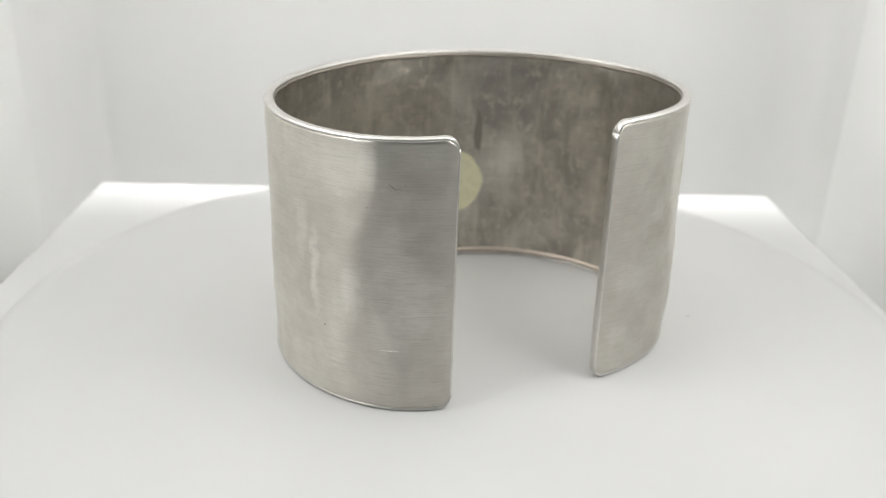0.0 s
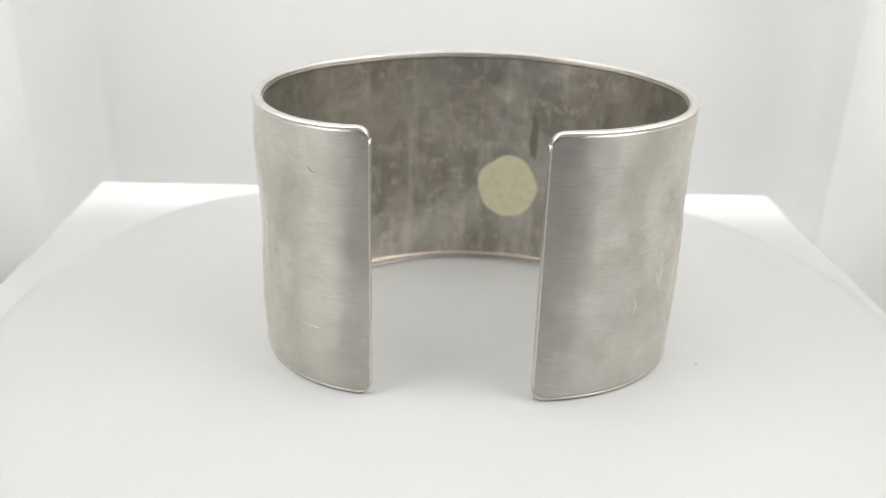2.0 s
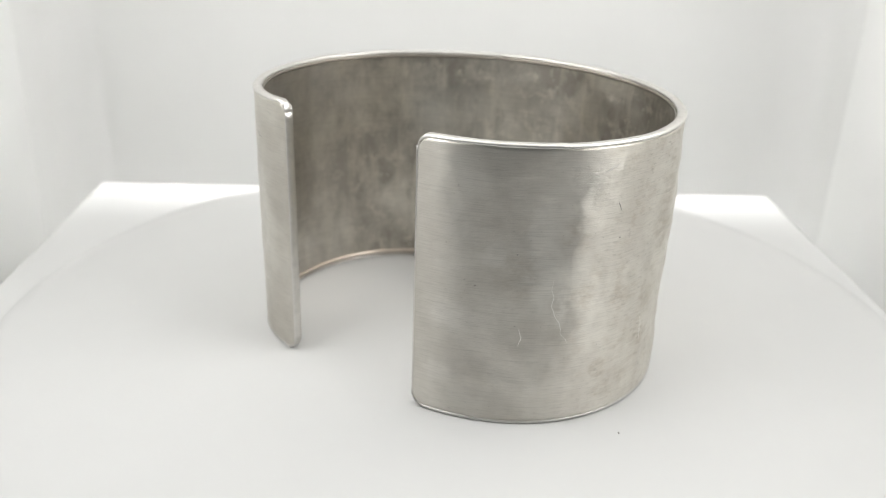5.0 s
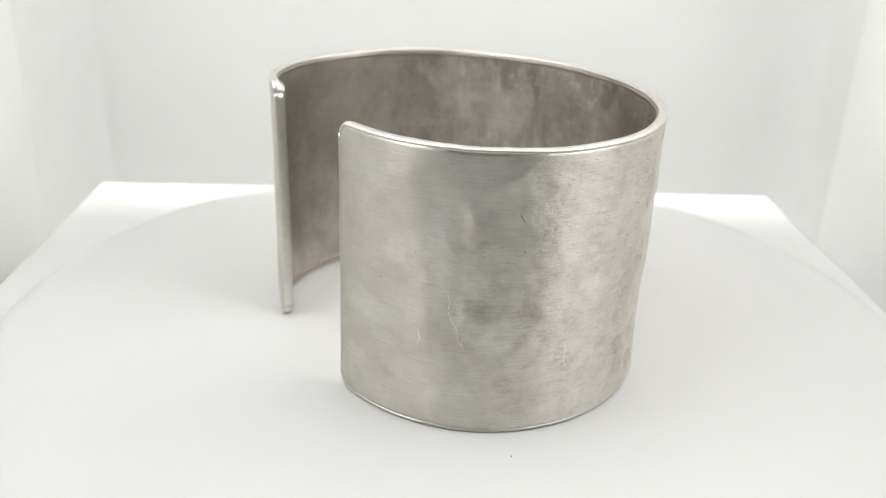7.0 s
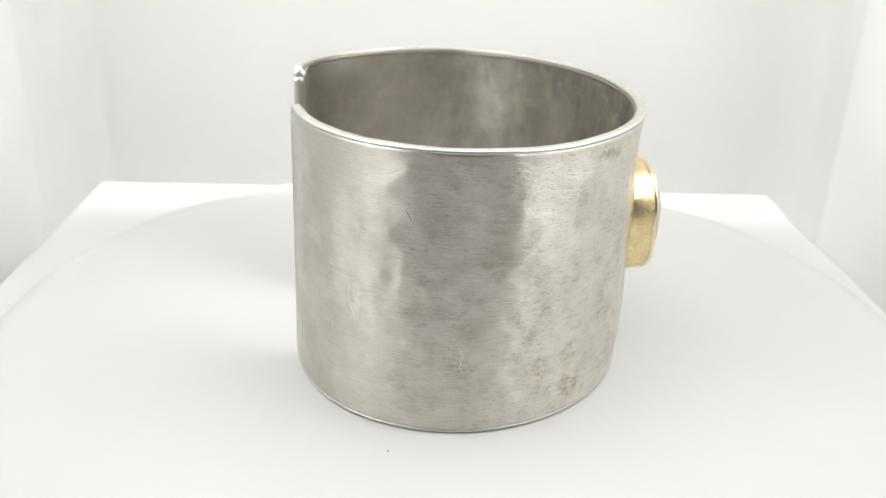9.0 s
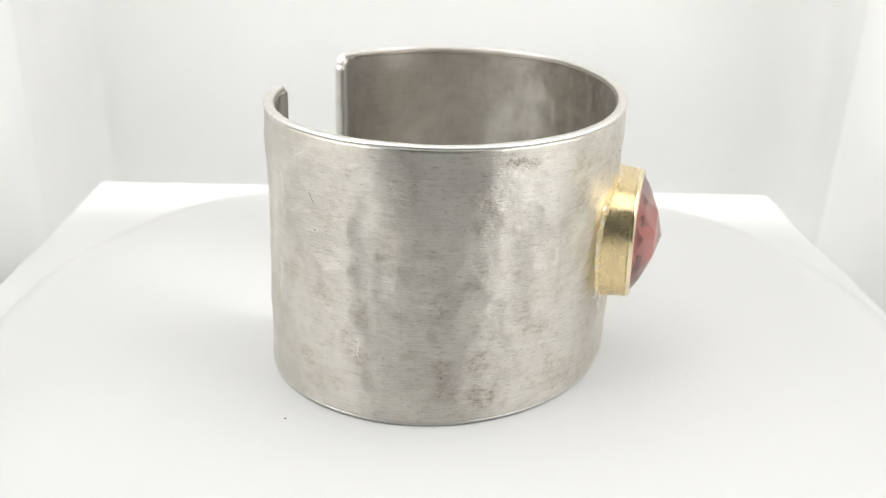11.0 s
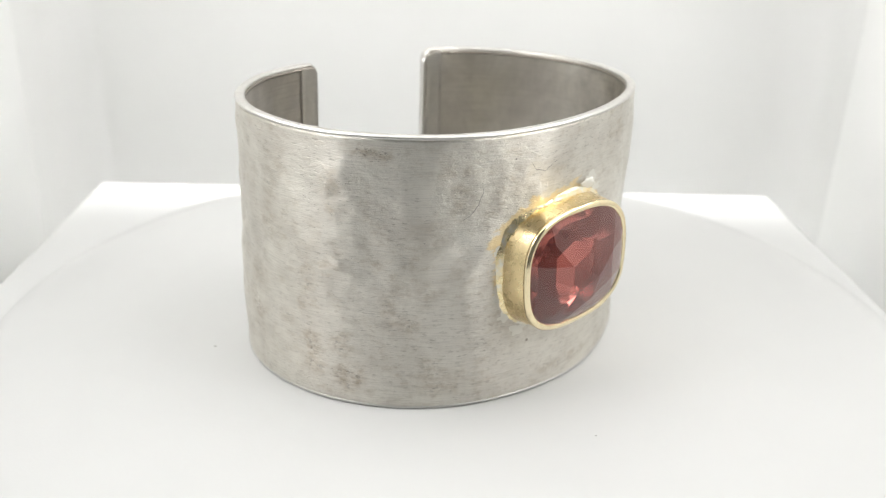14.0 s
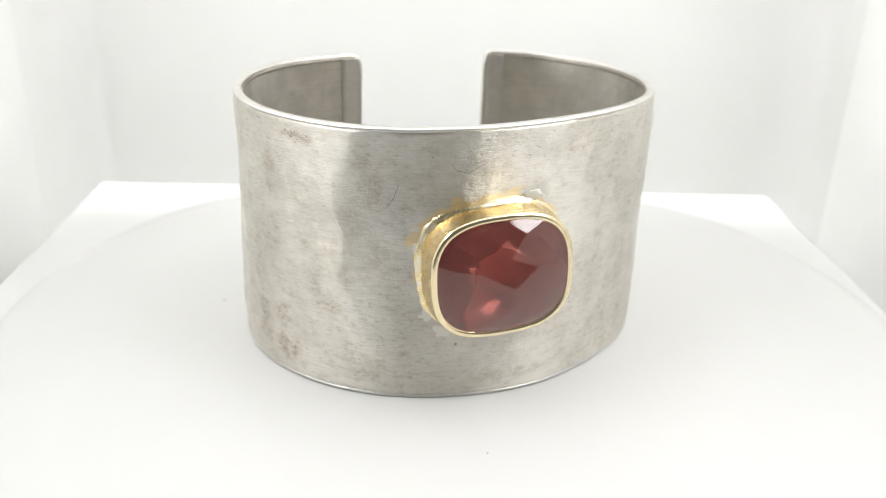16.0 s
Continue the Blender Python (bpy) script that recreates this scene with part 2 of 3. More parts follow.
def display_board():
    bm = bmesh.new()
    add_box(bm, -83.8, 80.3, -101.6, 75.8, BOARD_Z - 12, BOARD_Z, 1.0)
    ob = part("display_board", bm, M_BOARD)
    return tagged(ob, "glossy white square board under the turntable disc", "board", kind="structure")


def turntable():
    """A round disc on a short hub; its top is at z = 0."""
    thing = tagged(new("turntable"), "round matt white turntable disc on the board", "turntable")
    bm = bmesh.new()
    n, rings = 160, [(0, 0), (70, 0), (72.6, -0.1), (73.2, -0.6), (73.3, -1.0), (73.1, -1.6), (72.2, -2.0), (60, -2.0), (0, -2.0)]
    loops = []
    for r, z in rings:
        loops.append([bm.verts.new((0, 0, z * MM))] if r == 0 else
                     [bm.verts.new((r * MM * math.cos(2 * math.pi * k / n), r * MM * math.sin(2 * math.pi * k / n), z * MM)) for k in range(n)])
    for a, b in zip(loops, loops[1:]):
        for k in range(n):
            j = (k + 1) % n
            quad = [a[k % len(a)], a[j % len(a)], b[j % len(b)], b[k % len(b)]]
            bm.faces.new(list(dict.fromkeys(quad)))
    part("disc", bm, M_DISC, thing)
    bm = bmesh.new()
    bmesh.ops.create_cone(bm, cap_ends=True, segments=64, radius1=0.052, radius2=0.050, depth=0.003)
    bmesh.ops.translate(bm, verts=bm.verts, vec=(0, 0, -0.0035))
    part("hub", bm, M_DISC, thing)
    for x, y, r in ((38.4, 6.5, 0.16), (-12.2, 36.0, 0.11)):
        bm = bmesh.new()
        bmesh.ops.create_icosphere(bm, subdivisions=1, radius=r * MM)
        bmesh.ops.scale(bm, vec=(1.5, 0.7, 0.5), verts=bm.verts)
        bmesh.ops.translate(bm, verts=bm.verts, vec=(x * MM, y * MM, 0.00006))
        part("dust_speck", bm, M_MARK, thing, "grey crumb of dust on the disc")
    return thing


display_board()
disc = turntable()

# ---- the cuff ----
HIGH = 38.56
AZ0, AZ1 = math.radians(-36.6), math.radians(275.4)
OUTLINE = (28.685, 2.532, -1.205, 0.698, 3.238, 0.621, 0.237, 0.27, 0.054, 0.073, -0.076, 0.03, 0.005, -0.021, -0.048)


def radius(a):
    """Outer radius in millimetres at the azimuth a, about the turntable's axis."""
    r = OUTLINE[0]
    for k in range(1, 8):
        r += OUTLINE[2 * k - 1] * math.cos(k * a) + OUTLINE[2 * k] * math.sin(k * a)
    d = math.degrees(a)
    if d > 252:
        r -= 1.3 * ((d - 252) / 24) ** 2
    elif d < -22:
        r -= 0.35 * ((-22 - d) / 14.6) ** 2
    return r


def outline():
    """Points at even arc length along the cuff: azimuth and arc length in millimetres."""
    fine = np.linspace(AZ0, AZ1, 4000)
    r = np.array([radius(a) for a in fine])
    x, y = r * np.cos(fine), r * np.sin(fine)
    s = np.concatenate([[0], np.cumsum(np.hypot(np.diff(x), np.diff(y)))])
    return s, fine


ARC, ARC_AZ = outline()
LONG = float(ARC[-1])


def hammer(s, z):
    """Hammered dents in millimetres, at arc length s and height z."""
    p = Vector((s, z, 0))
    broad = noise.noise(Vector((s * 0.12 + 3.1, z * 0.05, 0))) * 0.62
    small = noise.noise(p * 0.55 + Vector((0, 0, 2.3))) * 0.04
    bend = noise.noise(p * 0.12) * 0.5
    flat = noise.voronoi(Vector((s / 10.5 + bend, z / 21.0 + 3.3, 0.5)))[0][0] ** 2 * 0.40
    pock = noise.voronoi(Vector((s / 3.6, z / 3.4, 1.7)))[0][0] ** 2 * 0.30
    worn = 0.5 + 0.5 * math.tanh(noise.noise(p * 0.06 + Vector((8, 1, 0))) * 6 + (0.8 if 20 < s < 80 else -0.5))
    ends = min(1.0, 0.12 + min(s, LONG - s) / 8)
    return (broad + small + flat - 0.12 + pock * worn) * ends + pressed(s, z)


# old stains on the outer face: arc length, height, half widths, strength
STAINS_BEFORE = ((22.2, 18.5, 2.0, 1.7, 0.45), (28.0, 17.4, 1.7, 1.6, 0.5), (24.5, 21.5, 1.4, 1.2, 0.3), (34.0, 15.7, 1.6, 1.3, 0.5), (32.3, 11.8, 1.2, 2.2, 0.6),
                 (33.9, 9.6, 1.3, 1.6, 0.6), (25.5, 7.4, 1.8, 1.5, 0.5), (37.8, 29.6, 1.4, 2.6, 0.5), (37.2, 24.2, 1.7, 2.6, 0.5), (21.2, 27.2, 1.8, 2.6, 0.35),
                 (40.2, 33.0, 1.2, 2.0, 0.4), (26.4, 3.9, 1.6, 1.0, 0.4), (30.5, 5.7, 1.7, 1.2, 0.4), (13.7, 21.6, 2.4, 3.2, 0.35), (21.0, 13.0, 2.0, 4.0, 0.25))
STAINS_BESIDE = ((44.6, 8.1, 1.1, 2.2, 0.9), (50.3, 4.3, 2.2, 1.6, 1.0), (45.2, 5.0, 1.8, 1.2, 0.7), (49.5, 9.0, 1.5, 2.0, 0.7), (44.5, 18.2, 0.8, 2.6, 0.7),
                 (43.2, 13.9, 0.7, 0.9, 0.7), (52.9, 36.6, 1.7, 0.6, 1.0), (55.0, 36.0, 1.2, 0.8, 0.9), (48.0, 32.0, 1.2, 1.6, 0.7), (48.3, 28.4, 1.1, 1.3, 0.7),
                 (40.5, 11.0, 1.4, 1.4, 0.4), (51.0, 2.9, 2.4, 0.9, 0.9), (46.0, 24.8, 1.2, 2.4, 0.3))
STAINS_NEAR = ((57.2, 18.0, 1.5, 1.5, 0.5), (61.2, 17.6, 1.5, 1.8, 0.5), (58.2, 12.9, 1.8, 1.4, 0.7), (62.0, 6.0, 1.9, 1.8, 0.6), (65.2, 5.2, 1.6, 1.3, 0.5),
               (65.0, 30.0, 1.3, 2.8, 0.6), (64.6, 33.6, 1.8, 1.4, 0.55), (61.7, 26.0, 2.4, 2.6, 0.45), (65.5, 20.7, 1.6, 3.0, 0.45), (55.9, 15.2, 1.2, 2.0, 0.6), (63.0, 3.1, 2.8, 1.0, 0.7))
STAINS_PAST = ((93.6, 34.7, 2.4, 0.9, 0.7), (94.7, 18.0, 1.0, 1.2, 0.5), (99.4, 21.0, 1.0, 1.4, 0.5), (87.0, 2.9, 3.4, 0.8, 0.6), (81.6, 3.1, 3.0, 0.8, 0.6),
               (107.9, 4.6, 1.5, 2.4, 0.5), (102.0, 34.0, 2.2, 1.0, 0.45), (98.0, 12.0, 1.0, 1.8, 0.35), (72.0, 33.0, 4.0, 2.4, 0.3),
               (96.0, 30.0, 1.4, 1.6, 0.4), (103.0, 27.0, 1.3, 2.2, 0.45), (98.0, 24.5, 1.2, 1.2, 0.35), (104.0, 18.0, 1.2, 2.0, 0.4), (106.0, 12.0, 1.2, 2.0, 0.4),
               (92.0, 8.0, 2.0, 1.2, 0.35), (110.0, 22.0, 1.5, 3.0, 0.35))
STAINS = STAINS_BEFORE + STAINS_BESIDE + STAINS_NEAR + STAINS_PAST
# soft patches of lighter base colour, in the same layout
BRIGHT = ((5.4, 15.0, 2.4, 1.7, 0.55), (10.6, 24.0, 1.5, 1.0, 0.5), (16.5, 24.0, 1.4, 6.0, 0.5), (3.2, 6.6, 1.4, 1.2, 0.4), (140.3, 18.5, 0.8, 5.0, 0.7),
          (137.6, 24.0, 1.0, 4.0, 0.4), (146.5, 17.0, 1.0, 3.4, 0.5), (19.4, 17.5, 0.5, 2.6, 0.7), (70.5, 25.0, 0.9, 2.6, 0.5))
PRESSED = ((22.2, 18.5, 1.7), (28.0, 17.4, 1.5), (34.0, 15.7, 1.4), (24.5, 21.5, 1.2), (32.6, 11.8, 1.5), (55.9, 13.3, 1.3), (57.8, 12.1, 1.2),
           (44.0, 17.0, 1.3), (49.3, 30.5, 1.3), (61.2, 17.6, 1.4), (37.0, 26.0, 1.8), (45.5, 7.0, 1.6),
           (39.5, 16.5, 1.4), (36.8, 20.5, 1.2), (41.5, 12.6, 1.3), (30.0, 13.5, 1.2), (26.0, 12.8, 1.1), (47.3, 21.0, 1.3), (51.5, 17.0, 1.2),
           (53.0, 24.5, 1.3), (58.5, 22.8, 1.4), (40.3, 22.6, 1.3), (35.5, 6.5, 1.3), (29.0, 22.4, 1.3), (52.6, 11.4, 1.2), (47.8, 14.2, 1.2))


def patches(spots, s, z):
    """The strongest of some soft, ragged patches at arc length s and height z."""
    s += noise.noise(Vector((s * 0.7, z * 0.7, 3.3))) * 1.0 + noise.noise(Vector((s * 2.1, z * 2.1, 1.3))) * 0.45
    z += noise.noise(Vector((s * 0.7, z * 0.7, 7.9))) * 1.0 + noise.noise(Vector((s * 2.1, z * 2.1, 5.3))) * 0.45
    most = 0.0
    for s0, z0, rs, rz, much in spots:
        d = ((s - s0) / rs) ** 2 + ((z - z0) / rz) ** 2
        if d < 5:
            most = max(most, much * math.exp(-d * d * 0.5))
    return most


def pressed(s, z):
    """Round tool marks pressed into the outer face, in millimetres."""
    deep = 0.0
    for s0, z0, r in PRESSED:
        d = ((s - s0) ** 2 + (z - z0) ** 2) / (r * r)
        if d < 4:
            deep -= 0.13 * math.exp(-d * 1.4) - 0.03 * math.exp(-((d - 1.8) / 0.6) ** 2)
    return deep


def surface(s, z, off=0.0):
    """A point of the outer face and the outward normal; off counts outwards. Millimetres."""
    a = float(np.interp(s, ARC, ARC_AZ))
    e = 1e-3
    p = [Vector((radius(b) * math.cos(b), radius(b) * math.sin(b), 0)) for b in (a - e, a, a + e)]
    t = (p[2] - p[0]).normalized()
    nrm = Vector((t.y, -t.x, 0))
    foot = 0.9937 + 0.0091 * math.cos(a) - 0.0099 * math.sin(a) + 0.0064 * math.cos(2 * a) - 0.0066 * math.sin(2 * a)
    foot += 0.016 * math.exp(-((math.degrees(a) - 158) / 34) ** 2) + 0.026 * math.exp(-((math.degrees(a) - 126) / 24) ** 2)
    q = p[1] * (foot + (1 - foot) * z / HIGH) + nrm * off
    return Vector((q.x, q.y, z)), nrm


CORNER, THICK = 1.7, 1.15


def inset(s):
    """How far the rounded corner takes the edge back at arc length s."""
    d = min(s, LONG - s)
    return CORNER - math.sqrt(max(CORNER ** 2 - (CORNER - d) ** 2, 0)) if d < CORNER else 0.0


def columns(step):
    ends = [0.0, 0.06, 0.2, 0.45, 0.8, 1.2, 1.7]
    mid = np.linspace(1.7, LONG - 1.7, int((LONG - 3.4) / step))[1:-1].tolist()
    return ends + mid + [LONG - e for e in reversed(ends)]


def edge_wave(s):
    """How far the top edge strays from level at arc length s."""
    a = float(np.interp(s, ARC, ARC_AZ))
    lean = 0.05 * math.cos(a) + 0.38 * math.sin(a) + 0.077 * math.cos(2 * a) - 0.251 * math.sin(2 * a)
    lean += 0.32 * min(max((math.degrees(a) - 165) / 50, 0.0), 1.0)
    if a > math.radians(240):
        lean += 0.22 * (math.degrees(a) / 36 - 240 / 36) ** 2
    return lean + noise.noise(Vector((s * 0.15, 4.2, 0))) * 0.07 + noise.noise(Vector((s * 0.6, 9.1, 0))) * 0.03


# bezel and stone: own axes (across, up, outwards) set on the cuff
B_AZ, B_TILT, B_ROLL = math.radians(120.15), math.radians(0.8), math.radians(3.3)
B_OUT = Vector((math.cos(B_AZ) * math.cos(B_TILT), math.sin(B_AZ) * math.cos(B_TILT), math.sin(B_TILT)))
B_UP = Vector((-math.cos(B_AZ) * math.sin(B_TILT), -math.sin(B_AZ) * math.sin(B_TILT), math.cos(B_TILT)))
B_RIGHT = B_UP.cross(B_OUT)
B_MID = B_OUT * 27.59 + B_RIGHT * -2.92 + Vector((0, 0, 19.42))
BW, BH = 9.68, 8.48


def set_point(u, v, w):
    """Millimetres across, up and outwards from the middle of the bezel's rim."""
    u, v = u * math.cos(B_ROLL) - v * math.sin(B_ROLL), u * math.sin(B_ROLL) + v * math.cos(B_ROLL)
    return (B_MID + B_RIGHT * u + B_UP * v + B_OUT * w) * MM


def gilding(co):
    """How much gold has flowed over the silver beside the bezel, at a point of the outer face."""
    d = co - B_MID
    if d.dot(B_OUT) < -12:
        return 0.0
    u, v = d.dot(B_RIGHT), d.dot(B_UP)
    u, v = u * math.cos(B_ROLL) + v * math.sin(B_ROLL), v * math.cos(B_ROLL) - u * math.sin(B_ROLL)
    away = ((abs(u / BW) ** 2.85 + abs(v / BH) ** 2.85) ** (1 / 2.85) - 1) * BH
    side = max(0.0, min(1.0, 0.22 + 0.62 * v / BH - 0.3 * u / BW))
    rag = 1 + noise.noise(Vector((u * 0.5, v * 0.5, 2))) * 0.6 + noise.noise(Vector((u * 1.7, v * 1.7, 4))) * 0.35
    return side * math.exp(-(max(away, 0.0) / (1.6 * max(rag, 0.2))) ** 2)


def band(parent):
    """The sheet: outer face, rounded rims and inner face, swept round the outline."""
    bm = bmesh.new()
    uv = bm.loops.layers.uv.new("UVMap")
    worn, bright, golden = (bm.verts.layers.float.new(key) for key in ("wear", "pale", "gilt"))
    cols, nz = columns(0.42), 84
    profile = [(0.0, k / nz) for k in range(nz + 1)]
    profile += [(-THICK, k / nz) for k in range(nz, -1, -1)]
    rows, keys = [], []
    for s in cols:
        cut = inset(s)
        lo, hi = 0.42 + cut, HIGH - 0.5 - cut + edge_wave(s)
        row = []
        for off, f in profile:
            z = lo + (hi - lo) * f
            h = hammer(s, z) * min(1.0, min(f, 1 - f) * 9)
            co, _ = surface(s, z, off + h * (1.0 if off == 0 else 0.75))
            vert = bm.verts.new(co * MM)
            if off == 0.0:
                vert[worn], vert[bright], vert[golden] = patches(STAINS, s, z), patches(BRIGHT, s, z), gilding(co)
            row.append(vert)
        rows.append(row)
        keys.append([(s * MM, (lo + (hi - lo) * f) * MM) for _, f in profile])
    m = len(profile)
    for i in range(len(cols) - 1):
        for j in range(m):
            k = (j + 1) % m
            f = bm.faces.new((rows[i][j], rows[i + 1][j], rows[i + 1][k], rows[i][k]))
            f.material_index = 1 if j > nz else 0
            for lp, (ci, cj) in zip(f.loops, ((i, j), (i + 1, j), (i + 1, k), (i, k))):
                lp[uv].uv = keys[ci][cj]
    for row in (rows[0], rows[-1]):
        for j in range(nz):
            f = bm.faces.new((row[j], row[j + 1], row[m - 2 - j], row[m - 1 - j]))
            f.material_index = 0
    return part("band", bm, [M_OUTER, M_INNER], parent, "brushed hammered silver band with dark tarnish")


def sweep(name, path, rx, rz, mat, parent, label="", sides=10):
    """A rounded wire along a path of (point, normal), rx wide along the normal and rz high."""
    bm = bmesh.new()
    loops = []
    for p, nrm in path:
        ring = []
        for k in range(sides):
            a = 2 * math.pi * k / sides
            ring.append(bm.verts.new((p + nrm[0] * (rx * math.cos(a)) + nrm[1] * (rz * math.sin(a))) * MM))
        loops.append(ring)
    for a, b in zip(loops, loops[1:]):
        for k in range(sides):
            j = (k + 1) % sides
            bm.faces.new((a[k], a[j], b[j], b[k]))
    bm.faces.new(loops[0])
    bm.faces.new(list(reversed(loops[-1])))
    return part(name, bm, mat, parent, label)


def rim(name, top, parent):
    path = []
    for s in columns(0.6):
        cut = inset(s)
        z = HIGH - 0.36 - cut + edge_wave(s) if top else 0.32 + cut
        co, nrm = surface(s, z, -0.575)
        path.append((co, (nrm, Vector((0, 0, 1)))))
    return sweep(name, path, 0.70, 0.36 if top else 0.32, M_RIM, parent, "polished rounded silver edge")


def inner_wire(z0, mat, thick, parent):
    """A thin browned wire soldered round the inside, just off the edge."""
    path = []
    for s in columns(0.6)[5:-5]:
        z = z0 + (edge_wave(s) if z0 > HIGH / 2 else 0.0)
        co, nrm = surface(s, z, -THICK - 0.10 + hammer(s, z) * 0.2)
        path.append((co, (nrm, Vector((0, 0, 1)))))
    return sweep("inner_wire", path, thick, thick * 1.1, mat, parent, "thin browned silver wire inside the edge", 8)


def end_edge(at_start, parent):
    s = 0.0 if at_start else LONG
    path = []
    for k in range(40):
        z = 1.7 + (HIGH - 3.4) * k / 39
        co, nrm = surface(s, z, -0.575 + hammer(s, z) * 0.87)
        path.append((co, (nrm, Vector((-nrm.y, nrm.x, 0)))))
    return sweep("end_edge", path, 0.72, 0.22, M_RIM, parent, "polished straight silver end edge", 8)


def end_strip(at_start, parent):
    """A flat silver strip soldered inside the end of the cuff."""
    bm = bmesh.new()
    wide, rows = 3.3, []
    for i in range(7):
        d = 0.25 + wide * i / 6
        s = d if at_start else LONG - d
        cut = inset(s)
        row = []
        for off in (-THICK - 0.55, -THICK + 0.25):
            for k in range(31):
                z = 0.7 + cut + (HIGH - 1.4 - 2 * cut) * k / 30
                soft = 0.18 if i in (0, 6) and off < -THICK else 0.0
                co, _ = surface(s, z, off + soft + hammer(s, z) * 0.5)
                row.append(bm.verts.new(co * MM))
        rows.append(row)
    loop = list(range(31)) + list(range(61, 30, -1))
    for a, b in zip(rows, rows[1:]):
        for x, y in zip(loop, loop[1:] + loop[:1]):
            bm.faces.new((a[x], b[x], b[y], a[y]))
    for row in (rows[0], rows[-1]):
        for k in range(30):
            bm.faces.new((row[k], row[k + 1], row[31 + k + 1], row[31 + k]))
    return part("end_strip", bm, M_STRIP, parent, "flat silver strip lining the end", smooth=False)


def cushion(k, n, a, b, power=2.85):
    t = 2 * math.pi * k / n
    c, s = math.cos(t), math.sin(t)
    return a * math.copysign(abs(c) ** (2 / power), c), b * math.copysign(abs(s) ** (2 / power), s)


def seat(u, v):
    """How far outwards from the bezel's rim the band's face lies at (u, v)."""
    lo, hi = -12.0, 2.0
    for _ in range(30):
        w = (lo + hi) / 2
        q = set_point(u, v, w) / MM
        here, _ = surface(nearest_s(q.x, q.y), q.z)
        if math.hypot(q.x, q.y) > math.hypot(here.x, here.y):
            hi = w
        else:
            lo = w
    return (lo + hi) / 2


def nearest_s(x, y):
    a = math.atan2(y, x)
    while a < AZ0:
        a += 2 * math.pi
    return float(np.interp(a, ARC_AZ, ARC))


def swept_cushion(name, profile, mat, parent, label="", wobble=0.0, n=120):
    """A closed cushion ring; the profile's points are (growth, outwards)."""
    bm = bmesh.new()
    rings = []
    for g, w in profile:
        ring = []
        for k in range(n):
            u, v = cushion(k, n, BW + g, BH + g)
            d = noise.noise(Vector((u * 0.5, v * 0.5, w * 0.4))) * wobble
            size = math.hypot(u, v)
            deep = w
            if w < -4.5:
                deep = min(seat(u, v) - 0.5, -0.8)
            elif w < -1.0:
                deep = max(w, seat(u, v) - 0.3)
            ring.append(bm.verts.new(set_point(u * (1 + d / size), v * (1 + d / size), deep + d * 0.5)))
        rings.append(ring)
    for a, b in zip(rings, rings[1:] + rings[:1]):
        for k in range(n):
            j = (k + 1) % n
            bm.faces.new((a[k], a[j], b[j], b[k]))
    return part(name, bm, mat, parent, label)


def bezel(parent):
    wall_ring = swept_cushion("bezel", [(0.35, -6.5), (0.3, -4.0), (0.1, -2.2), (-0.05, -0.7), (-0.12, -0.25), (-0.9, -0.5), (-0.9, -6.5)],
                              M_GOLD, parent, "satin yellow gold bezel wall", 0.12)
    swept_cushion("bezel_lip", [(0.0, -0.62), (0.04, -0.28), (-0.10, 0.0), (-0.36, 0.12), (-0.66, 0.08), (-0.90, -0.12), (-0.95, -0.5), (-0.5, -0.7)],
                  M_GOLD_BRIGHT, wall_ring, "bright burnished gold lip", 0.05)
    return wall_ring


def solder_seam(parent):
    """The gold fillet run round the foot of the bezel."""
    bm = bmesh.new()
    n, rings = 140, []
    for i in range(7):
        f = i / 6
        ring = []
        for k in range(n):
            u, v = cushion(k, n, 1, 1)
            side = 0.5 + 0.5 * max(-1, min(1, (v - u) * 0.8 + 0.2))
            wide = 0.25 + 0.72 * side + noise.noise(Vector((u * 3, v * 3, 1))) * 0.2 + noise.noise(Vector((u * 11, v * 11, 2))) * 0.22
            g = 0.08 + max(wide, 0.2) * (1 - f)
            u, v = cushion(k, n, BW + g, BH + g)
            lift = (0.42 * min(f / 0.8, 1) ** 1.6 if i < 6 else 0.36) * (0.5 + 0.5 * side)
            ring.append(bm.verts.new(set_point(u, v, seat(u, v) + 0.04 + lift + noise.noise(Vector((u * 1.3, v * 1.3, f * 2))) * 0.10 - 0.5 * (1 if i == 0 else 0))))
        rings.append(ring)
    for a, b in zip(rings, rings[1:]):
        for k in range(n):
            j = (k + 1) % n
            bm.faces.new((a[k], a[j], b[j], b[k]))
    return part("solder_seam", bm, M_SEAM, parent, "uneven gold solder fillet, patchy and worn")


def solder_lump(u, v, size, seed, parent):
    """A crumb of silver solder left at the foot of the bezel."""
    bm = bmesh.new()
    bmesh.ops.create_icosphere(bm, subdivisions=3, radius=1)
    base = seat(u, v)
    for vert in bm.verts:
        d = 1 + noise.noise(vert.co * 1.6 + Vector((seed * 7, 0, 0))) * 0.7
        vert.co = set_point(u + vert.co.x * size * 1.3 * d, v + vert.co.y * size * d * 0.8, base + 0.05 + vert.co.z * 0.13 * d)
    return part("solder_lump", bm, M_SOLDER, parent, "crumb of pale silver solder")


def skin(s, z, off=0.0):
    fade = min(1.0, min(z, HIGH - z) / HIGH * 9)
    if off < -0.5:
        fade *= 0.75
    return surface(s, z, off + hammer(s, z) * fade)[0]


